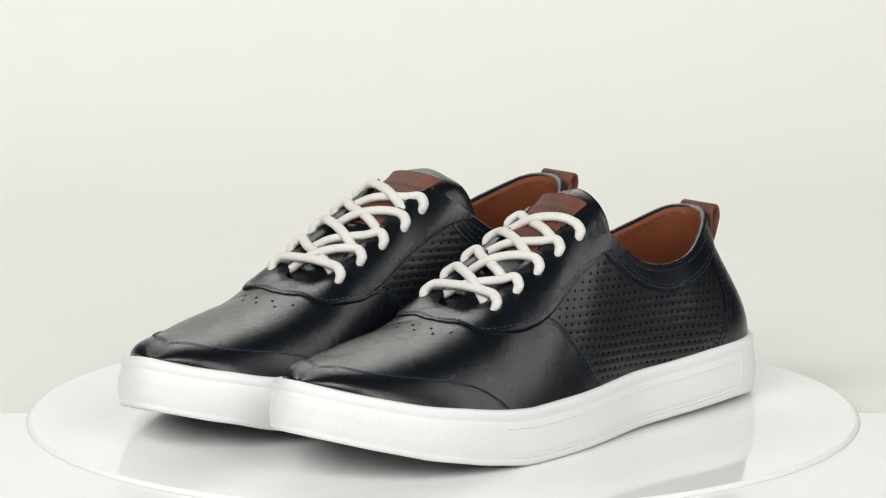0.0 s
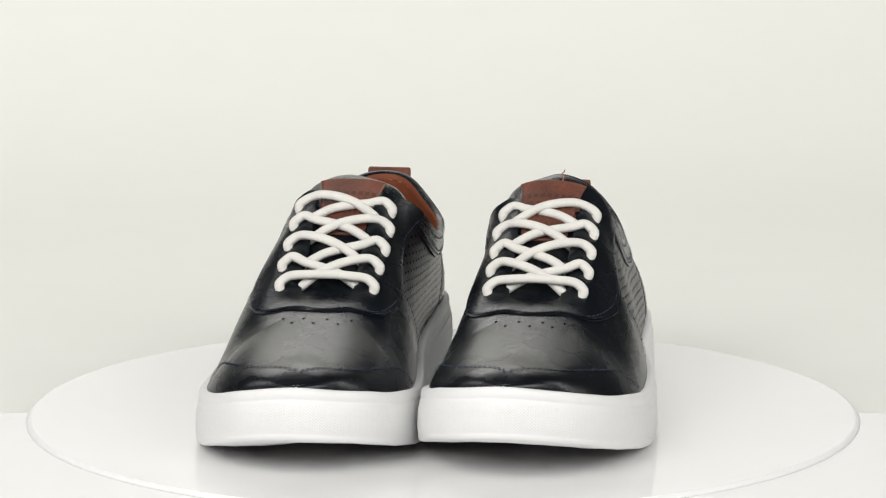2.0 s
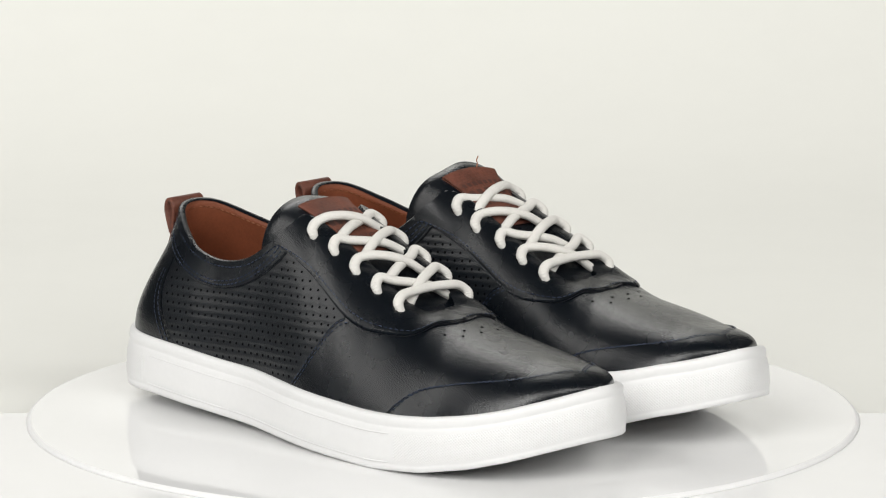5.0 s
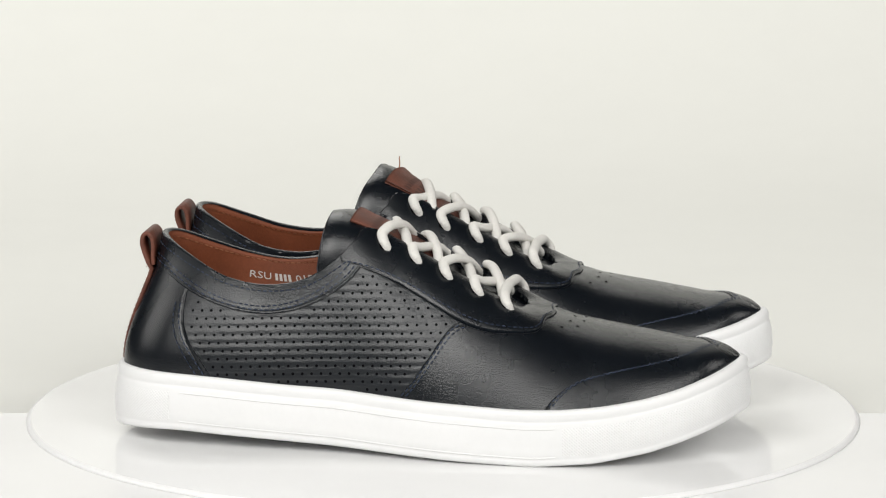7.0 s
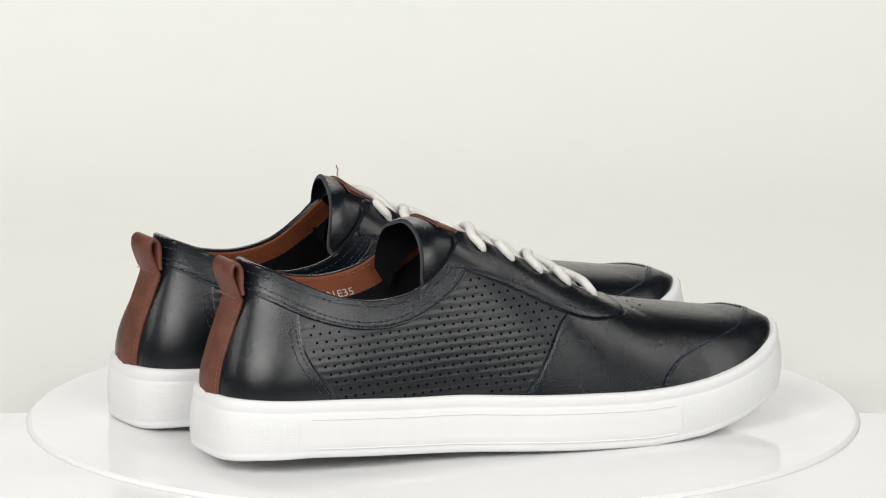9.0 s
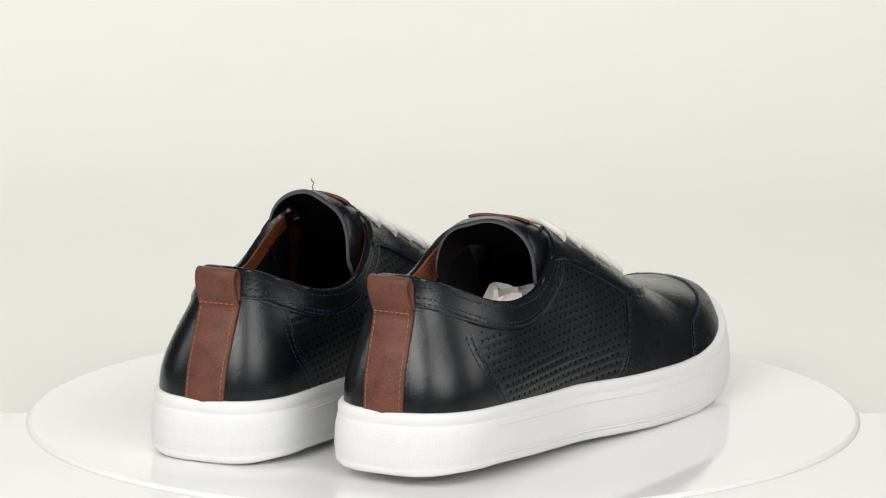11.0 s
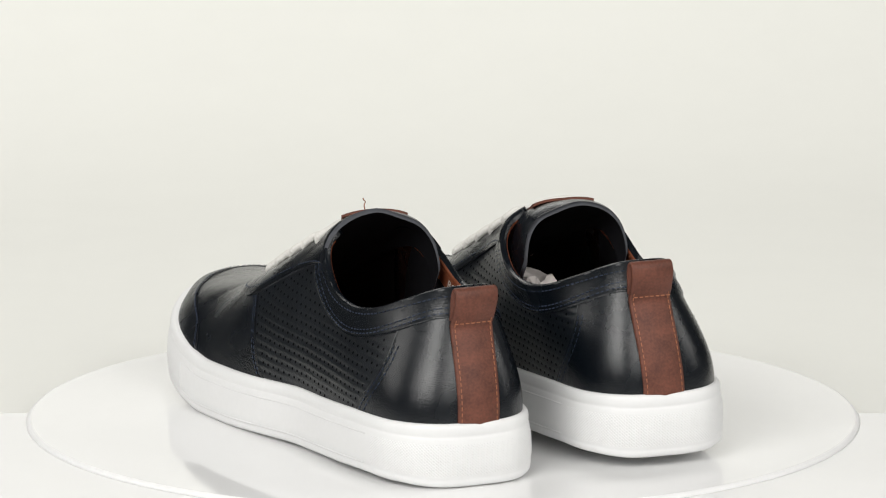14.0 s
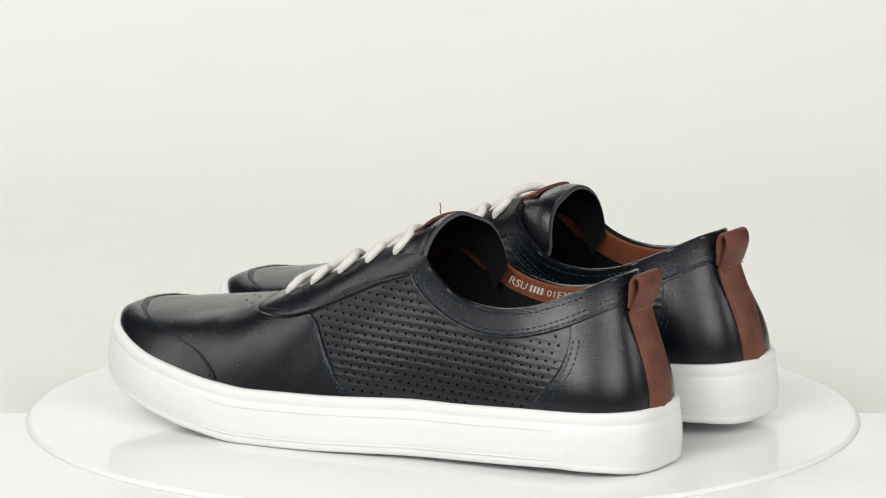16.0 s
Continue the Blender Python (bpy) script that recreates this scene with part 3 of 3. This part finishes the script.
def build_tongue(shoe, hand, lift):
    a, c = np.meshgrid(np.linspace(0, 1, 60), np.linspace(-1, 1, 40), indexing="ij")
    sheet = Sheet(hand)
    top = tongue_point(a, c, 1.2, lift)
    low = tongue_point(a, c, -1.0, lift)
    sheet.grid(top, flip=True)
    first = len(sheet.f)
    for sl in (np.s_[-1, :], np.s_[:, 0], np.s_[:, -1]):
        sheet.grid(np.stack([top[sl], low[sl]], 0))
    sheet.raw.extend(range(first, len(sheet.f)))
    tongue = sheet.make("tongue", LEATHER, shoe, "padded navy leather tongue", weld=0.05)
    sheet = Sheet(hand)
    sheet.grid(low)
    sheet.make("tongue_lining", SUEDE, tongue, "black suede tongue lining")
    # brown patch
    sheet = Sheet(hand)
    a, c = np.meshgrid(np.linspace(0.40, 0.79, 30), np.linspace(-0.46, 0.42, 20), indexing="ij")
    curl = 2.2 + 1.2 * np.clip((a - 0.71) / 0.08, 0, 1) * (0.3 + 0.7 * np.abs(c) * 2)
    top, low = tongue_point(a, c, curl, lift), tongue_point(a, c, curl - 1.3, lift)
    sheet.grid(top, flip=True)
    sheet.grid(low)
    for sl in (np.s_[0, :], np.s_[-1, :], np.s_[:, 0], np.s_[:, -1]):
        sheet.grid(np.stack([top[sl], low[sl]], 0))
    patch = sheet.make("tongue_patch", BROWN, tongue, "embossed brown leather patch", weld=0.02)
    sheet = Sheet(hand)
    for x0, y0, (pts, faces) in ((-10.5, -18.5, lettering("POWER", 6.2)), (-10.5, -12.0, bars(0, 21, 2.1, 3.2)), (-11, -6.5, bars(0, 22, 3.6, 5.0)), (-9, 1.2, bars(0, 18, 2.4, 3.0))):
        x, y = x0 + pts[:, 0], y0 + pts[:, 1]
        base = len(sheet.v)
        sheet.v.extend(tongue_point(0.63 + y / 105, (x - 0.5) / 24 * hand, 2.27 + np.zeros(len(x)), lift))
        sheet.f.extend([[base + k for k in f] for f in faces])
    sheet.make("embossing", EMBOSS, patch, "embossed lettering", smooth=False)
    if lift > 1:
        sheet = Sheet(hand)
        root = tongue_point(np.array([0.78]), np.array([0.1]), 3.0, lift)[0]
        keys = [root, root + [0.3, 0.2, 2], root + [-0.4, 0.3, 3.6], root + [0.6, 0, 4.6], root + [0.9, 0.2, 5.6]]
        sheet.tube(spline(keys, np.linspace(0, 4, 16)), 0.3, n=5, caps=False)
        sheet.make("loose_thread", TANTHREAD, patch, "loose tan thread end")
    return tongue, patch


EYELET_Y = [131, 145, 160, 174.5, 188.5]
EYELET_Z = [97.5, 90, 82, 74.5, 67]


def build_laces(shoe, hand):
    holes = {}
    for i in range(5):
        for s, x in ((1, 20.0), (-1, -23.0)):
            u, v = find3(s, x, EYELET_Y[i] + 0.5, EYELET_Z[i] - 2)
            holes[s, i] = skin_off(s, np.array([u]), np.array([v]), 2.0)[0]
            sheet = Sheet(hand)
            discs(sheet, s, [u], [v], 2.1, 2.6, 12)
            sheet.make("eyelet", HOLE_SHADE, shoe, "punched lace eyelet", smooth=False)

    def edge(s, y):
        """The throat's edge of one side."""
        u = np.interp(y, [125, 160, 193], [8, 9, 10])
        return skin_off(s, np.array([u]), np.array([1.0]), 0.0)[0]
    for i in range(5):
        for s in (1, -1):
            if i == 4 and s < 0:
                continue
            h = holes[s, i]
            over = 1.6 if (s > 0) == (i % 2 == 0) else -1.0
            start = [h + [s * -0.8, 1.2, -2.6], h + [s * 0.3, 0.8, 0.3], h + [-s * 0.4, -0.5, 2.4], h + [-s * 4.6, -1.8, 5.0]]
            if i < 4:
                e = edge(-s, h[1] + (8.0 if s > 0 else 10.5))
                keys = start + [h * 0.7 + e * 0.3 + [0, -1.6, 5.8 + over], h * 0.45 + e * 0.55 + [0, -0.6, 5.6 + over], h * 0.22 + e * 0.78 + [0, 0.2, 4.2 + over * 0.5], e + [0, 0.5, 0.4], e + [-s * 3, 1.5, -1.6]]
            else:
                g = holes[-1, 4]
                keys = start + [h * 0.7 + g * 0.3 + [0, -2.2, 5.9], h * 0.5 + g * 0.5 + [0, -2.6, 6.2], h * 0.3 + g * 0.7 + [0, -2.2, 5.9], g + [4.6, -1.8, 5.0], g + [0.4, -0.5, 2.4], g + [-0.3, 0.8, 0.3], g + [0.8, 1.2, -2.6]]
            keys = np.array(keys)
            path = spline(keys, np.linspace(0, len(keys) - 1, 190))
            sheet = Sheet(hand)
            sheet.tube(path, 2.45, n=30, flat=0.84, braid=0.07)
            sheet.make("lace", LACE, shoe, "round white cotton lace")


def build_tab(shoe, hand):
    """A strip up the back of the heel that folds into a loop."""
    zs = np.linspace(0.0, 0.78, 14)
    back = skin_off(1, np.zeros(14), zs, 1.9)[:, 1:]
    loop = [(12.6, 82), (11.0, 87), (10.2, 91), (11.0, 94.8), (13.2, 95.8), (15.0, 93.6), (15.3, 89.5), (14.9, 85), (15.0, 81)]
    path = np.concatenate([back[:-1], spline(loop, np.linspace(0, 8, 30))])
    d = np.gradient(path, axis=0)
    d /= np.linalg.norm(d, axis=1, keepdims=True)
    n = np.stack([-d[:, 1], d[:, 0]], 1)
    out, inn = path + n * 0.7, path - n * 0.7
    sheet = Sheet(hand)
    w = 10.6
    ring4 = []
    for x, q in ((-w, out), (-w + 0.6, path + n * 1.1), (0, path + n * 1.1), (w - 0.6, path + n * 1.1), (w, out), (w, inn), (0, path - n), (-w, inn)):
        bend = 0.012 * x * x * np.clip((96 - q[:, 1]) / 20, 0, 1)
        lean = -1.5 - 2.7 * np.clip((q[:, 1] - 35) / 60, 0, 1)
        ring4.append(np.stack([x + lean, q[:, 0] + bend, q[:, 1]], 1))
    sheet.grid(np.array(ring4), flip=True, close=True)
    tab = sheet.make("heel_tab", BROWN, shoe, "brown leather heel pull tab")
    sheet = Sheet(hand)
    s = np.concatenate([[0], np.cumsum(np.linalg.norm(np.diff(path[:16], axis=0), axis=1))])
    for x in (-w + 1.6, w - 1.6):
        for at in np.arange(1, s[-1] - 2, 2.8):
            i0, i1 = (np.array([np.interp(q, s, path[:16, k] + n[:16, k] * 1.25) for k in (0, 1)]) for q in (at, at + 1.8))
            b0, b1 = (0.012 * x * x * np.clip((96 - q[1]) / 20, 0, 1) for q in (i0, i1))
            l0, l1 = (x - 1.5 - 2.7 * np.clip((q[1] - 35) / 60, 0, 1) for q in (i0, i1))
            base = len(sheet.v)
            sheet.v.extend([(l0 - 0.25, i0[0] + b0, i0[1]), (l0 + 0.25, i0[0] + b0, i0[1]), (l1 + 0.25, i1[0] + b1, i1[1]), (l1 - 0.25, i1[0] + b1, i1[1])])
            sheet.f.append([base, base + 1, base + 2, base + 3])
    for x in np.arange(-w + 1.6, w - 1.8, 2.8):
        q = np.array([np.interp(s[-1] - 5, s, path[:16, k] + n[:16, k] * 1.3) for k in (0, 1)])
        x = x - 3.5
        base = len(sheet.v)
        sheet.v.extend([(x, q[0], q[1] - 0.25), (x + 1.8, q[0], q[1] - 0.25), (x + 1.8, q[0] + 0.1, q[1] + 0.25), (x, q[0] + 0.1, q[1] + 0.25)])
        sheet.f.append([base, base + 1, base + 2, base + 3])
    tagged(sheet.make("stitching", TANTHREAD, tab, "light brown stitching", smooth=False), kind="stuff")
    return tab


def build_shoe(hand, lift, label):
    shoe = tagged(new("shoe"), label, "shoe", "pair of shoes")
    set_shape(5.0 if hand > 0 else 0.5, 0.0 if hand > 0 else 2.5)
    build_sole(shoe, hand)
    build_upper(shoe, hand)
    build_tongue(shoe, hand, lift)
    build_laces(shoe, hand)
    build_tab(shoe, hand)
    return shoe


# ---------------------------------------------------------------- the studio
def box(name, x0, x1, y0, y1, z0, z1, mat):
    bm = bmesh.new()
    bmesh.ops.create_cube(bm, size=1)
    for v in bm.verts:
        v.co = Vector(((x0 + x1) / 2 + v.co.x * (x1 - x0), (y0 + y1) / 2 + v.co.y * (y1 - y0), (z0 + z1) / 2 + v.co.z * (z1 - z0)))
    bmesh.ops.bevel(bm, geom=bm.edges, offset=0.0015, segments=2, affect="EDGES")
    me = bpy.data.meshes.new(name)
    bm.to_mesh(me)
    bm.free()
    me.materials.append(mat)
    return new(name, me)


def build_studio():
    # paper sweep: floor, curve and wall in one sheet
    prof = [(-1.2, -0.0127), (0.0, -0.0127), (0.6, -0.0127)]
    prof += [(0.6 + 0.9 * math.sin(k), -0.0127 + 0.9 * (1 - math.cos(k))) for k in np.linspace(0.1, math.pi / 2, 24)]
    prof += [(1.5, 1.1), (1.5, 1.35)]
    verts = [(x, y, z) for y, z in prof for x in (-0.5, 0.5)]
    verts += [(x, y + 0.002, z - 0.002) for y, z in prof for x in (-0.5, 0.5)]
    k, n = len(prof), 2 * len(prof)
    faces = [(2 * i, 2 * i + 1, 2 * i + 3, 2 * i + 2) for i in range(k - 1)] + [(n + 2 * i + 2, n + 2 * i + 3, n + 2 * i + 1, n + 2 * i) for i in range(k - 1)]
    tagged(link_mesh("backdrop", verts, faces, PAPER), "off-white seamless paper sweep behind the turntable", "backdrop", kind="structure")
    tagged(box("tabletop", -0.75, 0.75, -0.7, 0.012, -0.0125, -0.0022, BOARD), "white glossy board lying on the paper sweep", "board", kind="structure")


def build_room():
    """Plain grey walls, floor and ceiling that close the studio."""
    for name, label, *size in (
            ("floor", "plain dark grey studio floor", -2.6, 2.6, -4.0, 2.4, -0.1, -0.0152),
            ("ceiling", "plain dark grey studio ceiling", -2.6, 2.6, -4.0, 2.4, 2.9, 3.0),
            ("wall_north", "plain dark grey studio wall", -2.6, 2.6, 2.4, 2.5, -0.1, 3.0),
            ("wall_south", "plain dark grey studio wall", -2.6, 2.6, -4.1, -4.0, -0.1, 3.0),
            ("wall_east", "plain dark grey studio wall", 2.6, 2.7, -4.1, 2.5, -0.1, 3.0),
            ("wall_west", "plain dark grey studio wall", -2.7, -2.6, -4.1, 2.5, -0.1, 3.0)):
        tagged(box(name, *size, ROOM), label, name.split("_")[0], kind="structure")


def build_turntable():
    table = tagged(new("turntable"), "round white glossy acrylic turntable disc", "turntable")
    r, h = 0.2035, 0.0021
    prof = [(0.0, 0.0), (r - 0.0022, 0.0), (r - 0.0012, -0.0003), (r - 0.0004, -0.001), (r, -0.0016), (r, -h), (0.0, -h)]
    n = 160
    verts, faces = [], []
    for i in range(n):
        k = 2 * math.pi * i / n
        verts += [(q * math.cos(k), q * math.sin(k), z) for q, z in prof[1:-1]]
    m = len(prof) - 2
    edge = [(i * m + j, i * m + j + 1, (i + 1) % n * m + j + 1, (i + 1) % n * m + j) for i in range(n) for j in range(m - 1)]
    faces.append([i * m for i in range(n)])
    faces.append([i * m + m - 1 for i in reversed(range(n))])
    link_mesh("disc", verts, faces, ACRYLIC, table, "glossy white disc", smooth=False)
    link_mesh("rim", verts, edge, RIM, table, "sanded rounded rim")
    return table


def build_paper():
    """A crumpled sheet stuffed into the shoe."""
    n = 26
    pts = []
    for i in range(n):
        for j in range(n):
            a, c = i / (n - 1), j / (n - 1) * 2 - 1
            q = Vector((a * 4.2, c * 3.1, 1.7))
            x = -4 + c * 24 + 5 * (noise.cell(q * 1.3) - 0.5) + 5 * noise.noise(q)
            y = 93 + a * 66 + 8 * noise.noise(q + Vector((5, 2, 1)))
            z = 62 + 6 * a - 12 * c * c + 9 * noise.noise(q * 0.9 + Vector((1, 7, 3))) + 5 * (noise.cell(q * 0.9) - 0.5)
            pts.append((x, y, z))
    sheet = Sheet(1)
    sheet.grid(np.array(pts).reshape(n, n, 3))
    ob = sheet.make("tissue_paper", TISSUE, None, smooth=False)
    return tagged(ob, "crumpled white tissue paper stuffed in the shoe", "paper")


build_studio()
build_room()
turntable = build_turntable()
right_shoe = build_shoe(1, 0.0, "navy leather sneaker with white laces and sole")
tissue_paper = build_paper()
left_shoe = build_shoe(-1, 6.0, "navy leather sneaker with high tongue and loose thread")


def motions():
    """Everything on the disc turns with it at one steady speed."""
    for thing, rest in ((turntable, pose(0, 0, 0)), (right_shoe, pose(-0.0435, 0.150, 0, 0, 0, 180 - 3.19)), (tissue_paper, pose(-0.0435, 0.150, 0, 0, 0, 180 - 3.19)), (left_shoe, pose(0.0557, 0.1457, -0.0048, 1.5, -0.3, 180 - 1.7))):
        walk(thing, [(k / 4, pose(0, 0, 0, 0, 0, SPIN * (k / 4 - FRONT)) @ rest) for k in range(65)])


motions()
